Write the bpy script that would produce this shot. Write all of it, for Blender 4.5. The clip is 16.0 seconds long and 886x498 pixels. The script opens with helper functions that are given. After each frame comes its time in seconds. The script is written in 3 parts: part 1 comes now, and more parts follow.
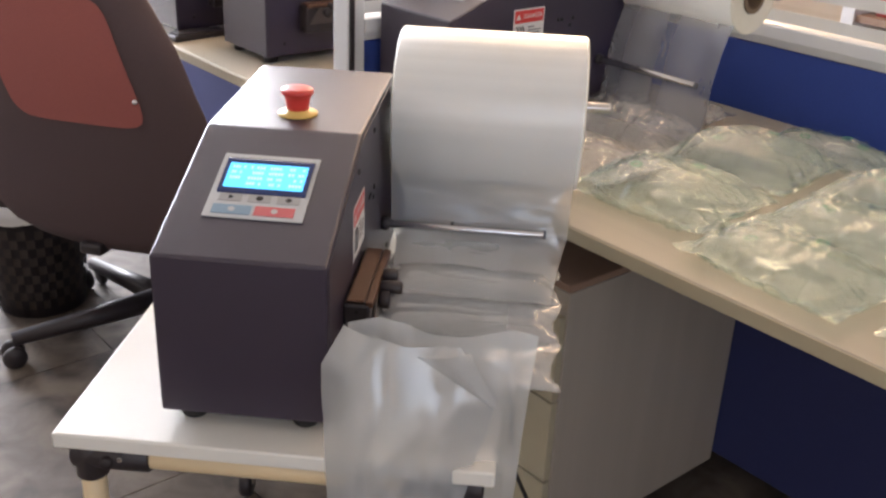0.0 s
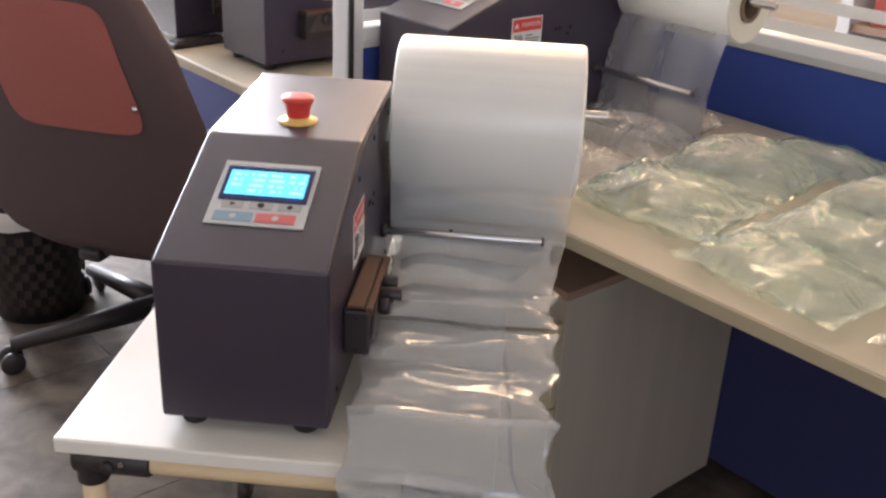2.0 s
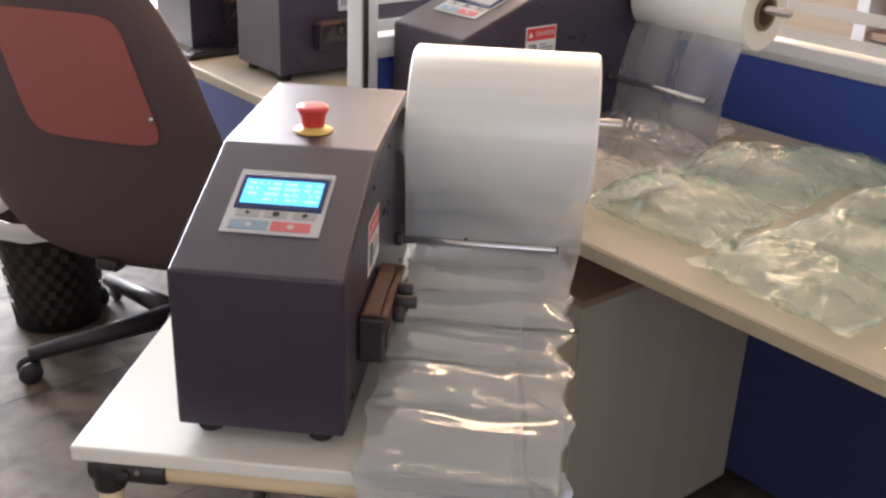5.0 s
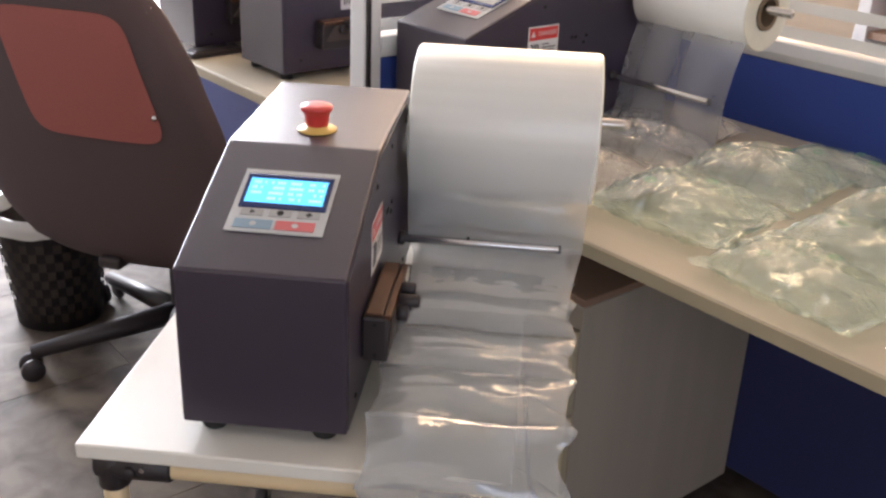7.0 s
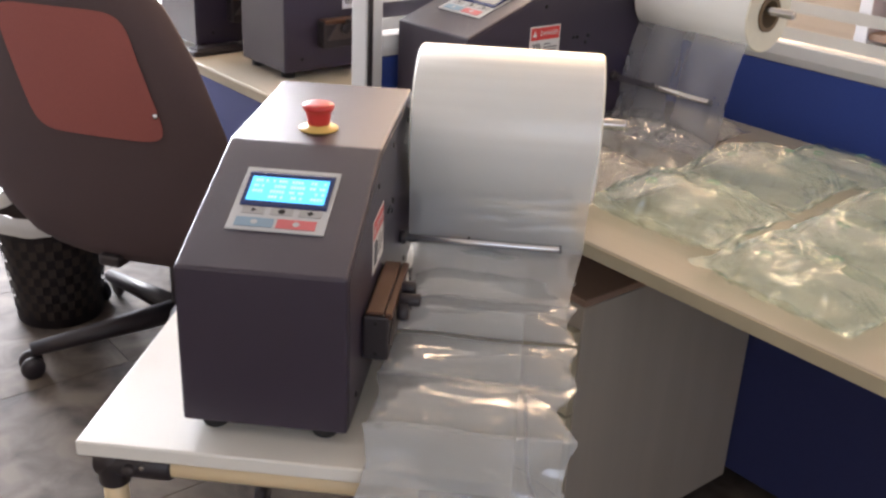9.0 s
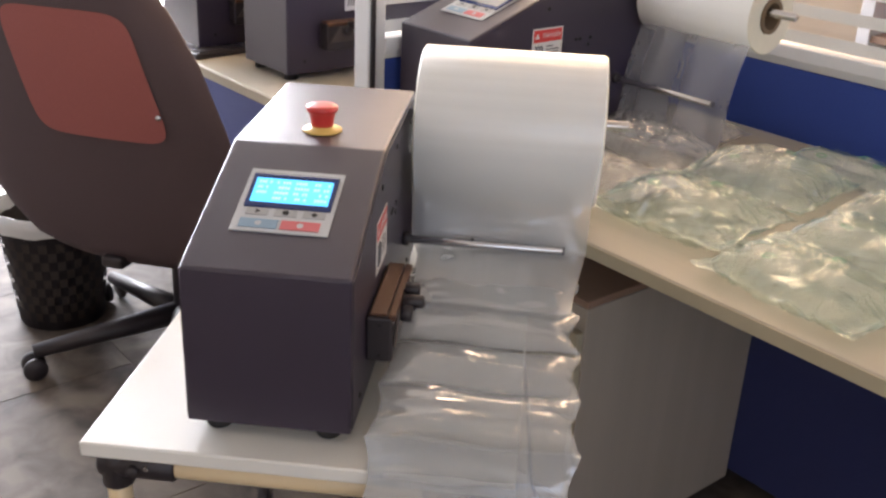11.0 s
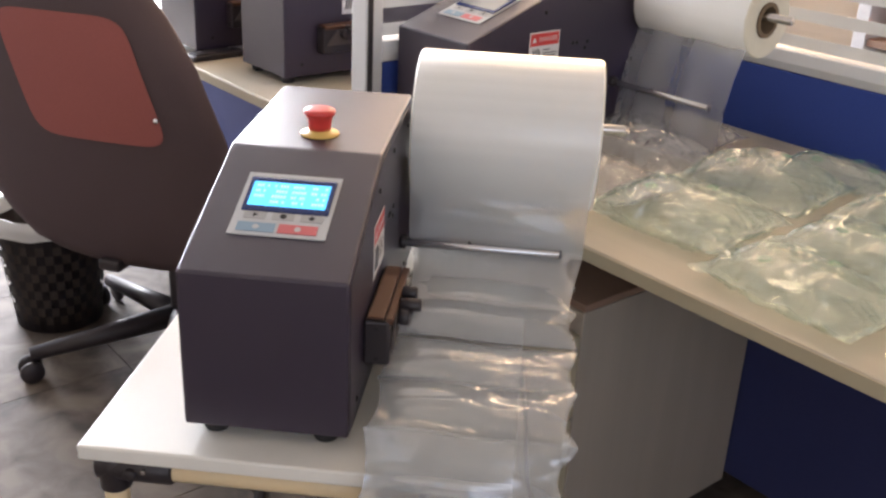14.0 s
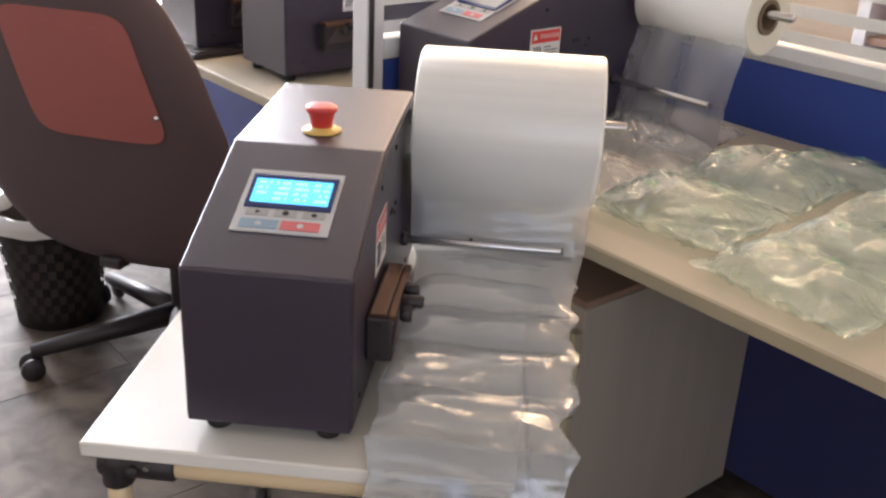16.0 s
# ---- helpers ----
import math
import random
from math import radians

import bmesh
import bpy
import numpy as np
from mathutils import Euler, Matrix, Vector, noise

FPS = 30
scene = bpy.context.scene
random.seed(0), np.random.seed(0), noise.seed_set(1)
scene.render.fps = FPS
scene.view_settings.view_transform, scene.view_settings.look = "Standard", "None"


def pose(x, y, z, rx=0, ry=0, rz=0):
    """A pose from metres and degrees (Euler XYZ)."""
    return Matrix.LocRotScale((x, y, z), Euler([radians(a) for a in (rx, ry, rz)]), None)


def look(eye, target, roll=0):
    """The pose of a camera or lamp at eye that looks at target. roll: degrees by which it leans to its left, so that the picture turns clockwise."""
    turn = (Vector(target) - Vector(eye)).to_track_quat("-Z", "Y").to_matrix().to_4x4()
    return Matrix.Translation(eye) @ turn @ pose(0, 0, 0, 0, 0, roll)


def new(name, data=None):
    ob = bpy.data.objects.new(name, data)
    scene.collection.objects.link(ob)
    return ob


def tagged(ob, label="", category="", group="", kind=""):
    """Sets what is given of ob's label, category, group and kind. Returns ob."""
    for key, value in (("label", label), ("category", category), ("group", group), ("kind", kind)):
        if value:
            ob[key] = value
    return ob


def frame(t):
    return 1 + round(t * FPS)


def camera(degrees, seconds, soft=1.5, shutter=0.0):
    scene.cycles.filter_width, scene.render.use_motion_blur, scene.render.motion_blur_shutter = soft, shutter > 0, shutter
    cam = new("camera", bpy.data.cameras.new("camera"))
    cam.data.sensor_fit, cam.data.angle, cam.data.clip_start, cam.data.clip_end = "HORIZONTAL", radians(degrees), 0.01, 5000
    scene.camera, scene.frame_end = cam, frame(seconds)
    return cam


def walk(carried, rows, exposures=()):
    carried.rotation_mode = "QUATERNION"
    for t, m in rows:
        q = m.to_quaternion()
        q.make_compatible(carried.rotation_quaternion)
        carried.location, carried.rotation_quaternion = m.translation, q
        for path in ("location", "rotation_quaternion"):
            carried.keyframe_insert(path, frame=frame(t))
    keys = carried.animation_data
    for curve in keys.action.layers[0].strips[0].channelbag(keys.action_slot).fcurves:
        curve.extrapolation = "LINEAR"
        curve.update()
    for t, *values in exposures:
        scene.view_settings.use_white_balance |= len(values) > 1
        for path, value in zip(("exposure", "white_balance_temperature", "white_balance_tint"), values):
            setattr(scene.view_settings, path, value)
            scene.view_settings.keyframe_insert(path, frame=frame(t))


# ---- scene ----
cam = camera(47.3, 16.0, 2.5, 0.5)
PATH = [
    (0, (0.44, -1.078, 1.423), (0.303, 0.736, 0.592), 2.6),
    (0.5, (0.438, -1.082, 1.423), (0.302, 0.733, 0.593), 2.6),
    (1, (0.44, -1.083, 1.424), (0.303, 0.732, 0.596), 2.6),
    (1.5, (0.438, -1.085, 1.424), (0.303, 0.731, 0.598), 2.7),
    (2, (0.436, -1.088, 1.427), (0.306, 0.732, 0.609), 2.8),
    (2.5, (0.438, -1.092, 1.431), (0.3, 0.732, 0.624), 2.7),
    (3, (0.441, -1.095, 1.433), (0.302, 0.738, 0.646), 2.6),
    (3.5, (0.44, -1.097, 1.431), (0.299, 0.74, 0.653), 2.5),
    (4, (0.439, -1.091, 1.425), (0.28, 0.741, 0.637), 2.2),
    (6.5, (0.434, -1.095, 1.427), (0.272, 0.729, 0.623), 2.3),
    (7, (0.433, -1.097, 1.429), (0.272, 0.727, 0.625), 2.4),
    (7.5, (0.431, -1.099, 1.429), (0.273, 0.726, 0.627), 2.6),
    (8, (0.43, -1.096, 1.428), (0.273, 0.728, 0.624), 2.7),
    (8.5, (0.43, -1.097, 1.427), (0.271, 0.727, 0.622), 2.7),
    (9, (0.431, -1.098, 1.429), (0.271, 0.726, 0.624), 2.7),
    (11.5, (0.427, -1.101, 1.428), (0.265, 0.725, 0.628), 2.7),
    (12, (0.428, -1.101, 1.43), (0.27, 0.725, 0.629), 2.7),
    (12.5, (0.43, -1.102, 1.432), (0.272, 0.724, 0.631), 2.6),
    (13, (0.43, -1.102, 1.429), (0.274, 0.726, 0.631), 2.7),
    (13.5, (0.426, -1.102, 1.431), (0.274, 0.725, 0.633), 2.8),
    (14, (0.427, -1.103, 1.431), (0.271, 0.725, 0.635), 2.8),
    (14.5, (0.424, -1.105, 1.43), (0.266, 0.723, 0.633), 2.8),
    (15, (0.424, -1.105, 1.432), (0.262, 0.722, 0.634), 2.9),
    (15.5, (0.425, -1.105, 1.429), (0.266, 0.722, 0.632), 2.9),
    (16, (0.423, -1.105, 1.429), (0.269, 0.722, 0.63), 2.8),
]
walk(cam, [(t, look(e, g, r)) for t, e, g, r in PATH], [(0, 1.03, 6250, 18), (16, 1.03, 6250, 18)])

# ---- light ----
world = bpy.data.worlds.new("world")
scene.world = world
world.use_nodes = True
wn = world.node_tree
sky = wn.nodes.new("ShaderNodeTexSky")
sky.sky_type, sky.sun_disc, sky.sun_elevation, sky.sun_rotation = "NISHITA", False, radians(35), radians(-40)
wn.links.new(sky.outputs[0], wn.nodes["Background"].inputs[0])
wn.nodes["Background"].inputs[1].default_value = 0.12


def area(name, eye, target, sx, sy, watts, colour):
    data = bpy.data.lights.new(name, "AREA")
    data.shape, data.size, data.size_y, data.energy, data.color = "RECTANGLE", sx, sy, watts, colour
    ob = new(name, data)
    ob.matrix_world = look(eye, target)
    return ob


area("window_light_west", (-4.9, 1.6, 1.75), (0, 1.0, 0.6), 3.8, 1.6, 8, (1.0, 0.98, 0.95))
area("window_light_north", (-2.95, 4.9, 2.0), (-0.4, 0, 0.7), 2.9, 1.5, 390, (0.96, 0.99, 1.0))
area("window_light_warm", (0.8, 4.9, 2.0), (0.5, 0, 0.7), 2.2, 1.5, 90, (1.0, 0.68, 0.38))
area("window_light_east", (4.9, 2.6, 2.0), (0.6, 0.8, 0.75), 2.4, 1.5, 45, (1.0, 0.72, 0.45))
# weak fill from an unseen opening behind the camera, added to lift dark fronts
area("window_light_south", (2.6, -4.1, 1.9), (0.6, 0, 0.8), 4.4, 1.8, 20, (1.0, 0.92, 0.84))
area("ceiling_lamp_light", (0.75, 2.45, 2.905), (0.75, 2.45, 0), 1.5, 0.22, 13, (1.0, 0.70, 0.40))


# ---- materials ----
def material(name, colour, rough=0.5, metal=0.0, vary=0.12, scale=30.0, bump=0.05, bump_scale=400.0, colour2=None, spec=0.5, stretch=None, shuffled=False, mottled=False):
    m = bpy.data.materials.new(name)
    m.use_nodes = True
    t = m.node_tree
    b = t.nodes["Principled BSDF"]
    b.inputs["Roughness"].default_value, b.inputs["Metallic"].default_value = rough, metal
    b.inputs["Specular IOR Level"].default_value = spec
    co = t.nodes.new("ShaderNodeTexCoord")
    n1 = t.nodes.new("ShaderNodeTexNoise")
    n1.inputs["Scale"].default_value, n1.inputs["Detail"].default_value = scale, 4
    place = co.outputs["Object"]
    if shuffled:
        info = t.nodes.new("ShaderNodeObjectInfo")
        shift = t.nodes.new("ShaderNodeVectorMath")
        shift.operation = "MULTIPLY_ADD"
        shift.inputs[1].default_value = (57.0, 31.0, 13.0)
        t.links.new(info.outputs["Random"], shift.inputs[0])
        t.links.new(place, shift.inputs[2])
        place = shift.outputs[0]
    if stretch:
        mul = t.nodes.new("ShaderNodeVectorMath")
        mul.operation = "MULTIPLY"
        mul.inputs[1].default_value = stretch
        t.links.new(place, mul.inputs[0])
        place = mul.outputs[0]
    n1.inputs["Distortion"].default_value = 0.6
    t.links.new(place, n1.inputs["Vector"])
    ramp = t.nodes.new("ShaderNodeMix")
    ramp.data_type = "RGBA"
    c2 = colour2 or tuple(c * (1 - vary) for c in colour)
    ramp.inputs[6].default_value, ramp.inputs[7].default_value = (*c2, 1), (*colour, 1)
    amount = n1.outputs[0]
    if mottled:
        n1.inputs["Detail"].default_value, n1.inputs["Distortion"].default_value = 6, 0.5
        spread = t.nodes.new("ShaderNodeMapRange")
        spread.inputs["From Min"].default_value, spread.inputs["From Max"].default_value = 0.33, 0.64
        t.links.new(amount, spread.inputs[0])
        amount = spread.outputs[0]
    t.links.new(amount, ramp.inputs[0])
    t.links.new(ramp.outputs[2], b.inputs["Base Color"])
    n2 = t.nodes.new("ShaderNodeTexNoise")
    n2.inputs["Scale"].default_value = bump_scale
    t.links.new(co.outputs["Object"], n2.inputs["Vector"])
    bp = t.nodes.new("ShaderNodeBump")
    bp.inputs["Strength"].default_value, bp.inputs["Distance"].default_value = bump, 0.002
    t.links.new(n2.outputs[0], bp.inputs["Height"])
    t.links.new(bp.outputs[0], b.inputs["Normal"])
    return m


def glow(name, colour, strength):
    m = bpy.data.materials.new(name)
    m.use_nodes = True
    b = m.node_tree.nodes["Principled BSDF"]
    b.inputs["Base Color"].default_value = (0.02, 0.05, 0.1, 1)
    b.inputs["Emission Color"].default_value, b.inputs["Emission Strength"].default_value = (*colour, 1), strength
    return m


def clear(name, tint, opacity, rough, scale, bump, gloss=0.05, through_tint=None, rim=0.6, crumpled=False):
    """Thin plastic film or glass: part see-through, part milky and glossy."""
    m = bpy.data.materials.new(name)
    m.use_nodes = True
    t = m.node_tree
    b = t.nodes["Principled BSDF"]
    b.inputs["Base Color"].default_value, b.inputs["Roughness"].default_value = (*tint, 1), rough
    tr = t.nodes.new("ShaderNodeBsdfTransparent")
    tr.inputs[0].default_value = (*(through_tint or (0.8 + 0.2 * c for c in tint)), 1)
    fres = t.nodes.new("ShaderNodeLayerWeight")
    power = t.nodes.new("ShaderNodeMath")
    power.operation = "POWER"
    power.inputs[1].default_value = 3.5
    gain = t.nodes.new("ShaderNodeMath")
    gain.operation = "MULTIPLY_ADD"
    gain.inputs[1].default_value, gain.inputs[2].default_value = rim, gloss
    t.links.new(fres.outputs["Facing"], power.inputs[0])
    t.links.new(power.outputs[0], gain.inputs[0])
    gl = t.nodes.new("ShaderNodeBsdfGlossy")
    gl.inputs["Roughness"].default_value = rough
    body = t.nodes.new("ShaderNodeMixShader")
    body.inputs[0].default_value = opacity
    mix = t.nodes.new("ShaderNodeMixShader")
    t.links.new(tr.outputs[0], body.inputs[1])
    t.links.new(b.outputs[0], body.inputs[2])
    t.links.new(gain.outputs[0], mix.inputs[0])
    t.links.new(body.outputs[0], mix.inputs[1])
    t.links.new(gl.outputs[0], mix.inputs[2])
    t.links.new(mix.outputs[0], t.nodes["Material Output"].inputs[0])
    if bump:
        co = t.nodes.new("ShaderNodeTexCoord")
        n = t.nodes.new("ShaderNodeTexNoise")
        n.inputs["Scale"].default_value, n.inputs["Detail"].default_value, n.inputs["Distortion"].default_value = scale, 3, 0.8
        t.links.new(co.outputs["Object"], n.inputs["Vector"])
        height = n.outputs[0]
        if crumpled:
            # flat facets that meet in creases, bent by a broad noise
            bend = t.nodes.new("ShaderNodeVectorMath")
            bend.operation = "MULTIPLY_ADD"
            bend.inputs[1].default_value = (0.05, 0.05, 0.05)
            t.links.new(n.outputs["Color"], bend.inputs[0])
            t.links.new(co.outputs["Object"], bend.inputs[2])
            cells = t.nodes.new("ShaderNodeTexVoronoi")
            cells.inputs["Scale"].default_value, cells.inputs["Detail"].default_value = scale * 2.2, 0.0
            t.links.new(bend.outputs[0], cells.inputs["Vector"])
            height = cells.outputs["Distance"]
        bp = t.nodes.new("ShaderNodeBump")
        bp.inputs["Strength"].default_value, bp.inputs["Distance"].default_value = bump, 0.02
        t.links.new(height, bp.inputs["Height"])
        for s in (b, gl, fres):
            t.links.new(bp.outputs[0], s.inputs["Normal"])
    return m


M_BLACK = material("powder_coated_steel", (0.036, 0.027, 0.047), 0.33, 0.0, 0.2, 12, 0.22, 900, None, 0.6)
M_PLASTIC = material("black_plastic", (0.024, 0.019, 0.022), 0.45)
M_RUBBER = material("rubber", (0.015, 0.015, 0.015), 0.8)
M_STEEL = material("steel", (0.62, 0.62, 0.63), 0.22, 1.0, 0.1, 60, 0.05)
M_COPPER = material("copper_cover", (0.10, 0.045, 0.024), 0.42, 0.3, 0.25, 25, 0.1)
M_RED = material("red_plastic", (0.60, 0.05, 0.045), 0.35, 0, 0.1)
M_YELLOW = material("yellow_plastic", (0.74, 0.50, 0.14), 0.5)
M_PANEL = material("grey_overlay", (0.50, 0.53, 0.55), 0.3)
M_WHITE = material("white_paint", (0.78, 0.78, 0.76), 0.4)
M_KEYGREY = material("key_grey", (0.38, 0.39, 0.40), 0.35)
M_KEYBLUE = material("key_blue", (0.22, 0.34, 0.46), 0.35)
M_LCDBEZEL = material("lcd_bezel", (0.015, 0.03, 0.12), 0.08, 0, 0.1, 30, 0)
M_LCD = glow("lcd_lit", (0.07, 0.50, 1.0), 1.2)
M_LCDOFF = material("lcd_off", (0.30, 0.31, 0.30), 0.1)
M_KEYRED = material("key_red", (0.58, 0.13, 0.14), 0.35)
M_GUSSET = material("dark_plate", (0.10, 0.085, 0.08), 0.45, 0.5)
M_INK = material("grey_ink", (0.12, 0.12, 0.13), 0.5)
M_MARK = material("green_ink", (0.10, 0.34, 0.16), 0.4)
# near-black stand-in for the shade inside the bin
M_SLEEVE = material("dark_sleeve", (0.055, 0.042, 0.036), 0.6)
M_LABEL = material("label_white", (0.66, 0.66, 0.66), 0.5)
M_LCDTEXT = glow("lcd_text", (0.32, 0.82, 1.0), 1.2)
M_ROLL = material("wound_film", (0.90, 0.915, 0.895), 0.26, 0, 0.10, 22, 0.04, 60, None, 0.5, (0.12, 1, 1))
M_ROLLEND = material("wound_film_end", (0.70, 0.68, 0.58), 0.5, 0, 0.1, 60)
M_CARD = material("cardboard", (0.17, 0.12, 0.075), 0.8)
M_CART = material("cart_laminate", (0.74, 0.735, 0.68), 0.35, 0, 0.05, 20, 0.05)
M_PIPE = material("cream_pipe", (0.72, 0.58, 0.36), 0.3, 0, 0.06)
M_DESK = material("beige_laminate", (0.515, 0.462, 0.36), 0.36, 0, 0.16, 10, 0.05, 400, None, 0.5, (0.25, 3, 3))
M_EDGE = material("beige_edge", (0.43, 0.38, 0.26), 0.45, 0, 0.1, 20)
M_BLUE = material("blue_fabric", (0.025, 0.06, 0.30), 0.85, 0, 0.25, 200, 0.4, 1500)
# darker copy of the blue fabric, with the under-desk shade in its colour
M_BLUE_SHADE = material("shaded_blue_fabric", (0.026, 0.034, 0.125), 0.85, 0, 0.25, 200, 0.4, 1500)
M_ALU = material("white_aluminium", (0.66, 0.67, 0.68), 0.62, 0, 0.05)
M_GREYPANEL = material("grey_laminate", (0.44, 0.385, 0.31), 0.42, 0, 0.22, 6, 0.05, 400, None, 0.5, (3, 3, 0.15))
M_BROWN = material("brown_top", (0.30, 0.19, 0.13), 0.6)
M_FLOOR = material("stone_floor", (0.17, 0.14, 0.112), 0.62, 0, 0.3, 9, 0.06, 25, (0.06, 0.049, 0.042), 0.15, None, True, True)
M_GROUT = material("tile_joint", (0.115, 0.105, 0.094), 0.7)
M_WALL = material("wall_paint", (0.62, 0.58, 0.52), 0.8)
M_CEIL = material("ceiling_paint", (0.75, 0.74, 0.72), 0.9)
M_CHAIR = material("dark_mesh", (0.070, 0.043, 0.045), 0.75, 0, 0.25, 300, 0.4, 900)
M_PINK = material("red_mesh", (0.30, 0.085, 0.072), 0.8, 0, 0.25, 300, 0.4, 900)
M_FILM = clear("cushion_film", (0.48, 0.52, 0.55), 0.37, 0.085, 10, 0.05, 0.115, None, 0.6)
M_FOLDED = clear("folded_film", (0.56, 0.585, 0.60), 0.50, 0.17, 12, 0.10, 0.09, None, 0.6)
M_WEB = clear("flat_film", (0.90, 0.90, 0.885), 0.28, 0.28, 9, 0.08, 0.05, (0.97, 0.97, 0.97), 0.3)
M_CLEARFILM = clear("clear_cushion_film", (0.62, 0.65, 0.67), 0.12, 0.075, 6.5, 0.32, 0.11, (0.985, 0.985, 0.985), 0.3, True)
M_THINFILM = clear("thin_film", (0.40, 0.41, 0.44), 0.46, 0.25, 9, 0.1, 0.05)
M_GREENFILM = clear("green_cushion_film", (0.40, 0.68, 0.64), 0.05, 0.065, 6.5, 0.36, 0.12, (0.945, 0.988, 0.968), 0.3, True)
M_FROST = clear("frosted_stripe", (0.75, 0.76, 0.74), 0.75, 0.4, 10, 0)
M_GLASS = clear("pane_glass", (0.95, 0.97, 0.96), 0.02, 0.02, 10, 0)


# ---- mesh helpers ----
def part(name, bm, mat, parent=None, label="", smooth=False):
    me = bpy.data.meshes.new(name)
    bm.normal_update()
    bm.to_mesh(me)
    bm.free()
    me.materials.append(mat)
    if smooth:
        for p in me.polygons:
            p.use_smooth = True
    ob = new(name, me)
    if parent is not None:
        ob.parent = parent
    if label:
        ob["label"] = label
    return ob


def box(x0, y0, z0, x1, y1, z1, bevel=0.0, bm=None):
    b = bmesh.new()
    bmesh.ops.create_cube(b, size=1)
    for v in b.verts:
        v.co = Vector(((x0 + x1) / 2 + v.co.x * (x1 - x0), (y0 + y1) / 2 + v.co.y * (y1 - y0), (z0 + z1) / 2 + v.co.z * (z1 - z0)))
    if bevel:
        bmesh.ops.bevel(b, geom=b.edges[:], offset=bevel, segments=2, affect="EDGES", profile=0.5)
    return join(bm, b)


def join(bm, b):
    if bm is None:
        return b
    me = bpy.data.meshes.new("tmp")
    b.to_mesh(me)
    b.free()
    bm.from_mesh(me)
    bpy.data.meshes.remove(me)
    return bm


def lathe(profile, m=None, segs=32, bm=None, caps=True):
    """A turned shape: profile of (radius, height) about z, then moved by m."""
    b = bmesh.new()
    rings = []
    for r, h in profile:
        rings.append([b.verts.new((r * math.cos(2 * math.pi * i / segs), r * math.sin(2 * math.pi * i / segs), h)) for i in range(segs)])
    for a, c in zip(rings, rings[1:]):
        for i in range(segs):
            b.faces.new((a[i], a[(i + 1) % segs], c[(i + 1) % segs], c[i]))
    if caps and profile[0][0] > 1e-6:
        b.faces.new(rings[0][::-1])
    if caps and profile[-1][0] > 1e-6:
        b.faces.new(rings[-1])
    bmesh.ops.remove_doubles(b, verts=b.verts[:], dist=1e-6)
    if m is not None:
        b.transform(m)
    return join(bm, b)


def rod(a, b_, r, bm=None, segs=16, cham=0.0):
    a, b_ = Vector(a), Vector(b_)
    d = b_ - a
    m = Matrix.Translation(a) @ d.to_track_quat("Z", "Y").to_matrix().to_4x4()
    c = cham or r * 0.15
    return lathe([(r - c, 0), (r, c), (r, d.length - c), (r - c, d.length)], m, segs, bm)


def extrude_profile(pts, x0, x1, bevel=0.0):
    """A prism along x of the outline pts in y, z."""
    b = bmesh.new()
    l = [b.verts.new((x0, y, z)) for y, z in pts]
    r = [b.verts.new((x1, y, z)) for y, z in pts]
    n = len(pts)
    b.faces.new(l)
    b.faces.new(r[::-1])
    for i in range(n):
        b.faces.new((l[i], r[i], r[(i + 1) % n], l[(i + 1) % n]))
    bmesh.ops.recalc_face_normals(b, faces=b.faces[:])
    if bevel:
        bmesh.ops.bevel(b, geom=b.edges[:], offset=bevel, segments=2, affect="EDGES", profile=0.5)
    return b


def thing(name, m, label, category, group="", kind=""):
    ob = new(name)
    ob.matrix_world = m
    return tagged(ob, label, category, group, kind)


OFFICE = -45.0                       # the desks stand at this turn to the machine on the cart
DESK_Z, CART_Z = 0.767, 0.65


def uv(u, v, z=0.0):
    """A place by its distance along the desks' front edge and away from it."""
    s = math.sqrt(0.5)
    return (s * (u + v), s * (v - u), z)


# ---- structure ----
def slab(name, bm, mat, m=None, label="", category="", kind="structure"):
    ob = part(name, bm, mat)
    if m is not None:
        ob.matrix_world = m
    return tagged(ob, label, category, "", kind)


FLOOR = slab("floor", box(-5, -4.2, -0.1, 5, 5, -0.004), M_GROUT, None, "mottled grey polished stone tile floor", "floor")
slab("ceiling", box(-5, -4.2, 3.0, 5, 5, 3.1), M_CEIL, None, "plain white painted office ceiling", "ceiling")


def wall(name, a, b_, openings, label):
    """A wall from a to b in plan, 0.15 thick, with openings (start, end, bottom, top) along it."""
    a, b_ = Vector((*a, 0)), Vector((*b_, 0))
    d = b_ - a
    m = Matrix.Translation(a) @ Matrix.Rotation(math.atan2(d.y, d.x), 4, "Z")
    L, bm, x = d.length, None, 0.0
    for s, e, z0, z1 in openings:
        bm = box(x, 0, 0, s, 0.15, 3.0, 0, bm)
        if z0 > 0:
            bm = box(s, 0, 0, e, 0.15, z0, 0, bm)
        bm = box(s, 0, z1, e, 0.15, 3.0, 0, bm)
        x = e
    bm = box(x, 0, 0, L, 0.15, 3.0, 0, bm)
    slab(name, bm, M_WALL, m, label, "wall")


wall("wall_north", (5, 5), (-5, 5), [(3.1, 5.3, 1.25, 2.75), (6.5, 9.4, 1.25, 2.75)], "plain painted office wall with a wide window opening")
wall("wall_west", (-5, 5), (-5, -4.2), [(1.5, 5.3, 0.95, 2.55)], "plain painted office wall")
wall("wall_south", (-5, -4.2), (5, -4.2), [(5.4, 9.8, 1.0, 2.8)], "plain painted office wall with a window opening")
wall("wall_east", (5, -4.2), (5, 5), [(5.6, 8.0, 1.25, 2.75)], "plain painted office wall")

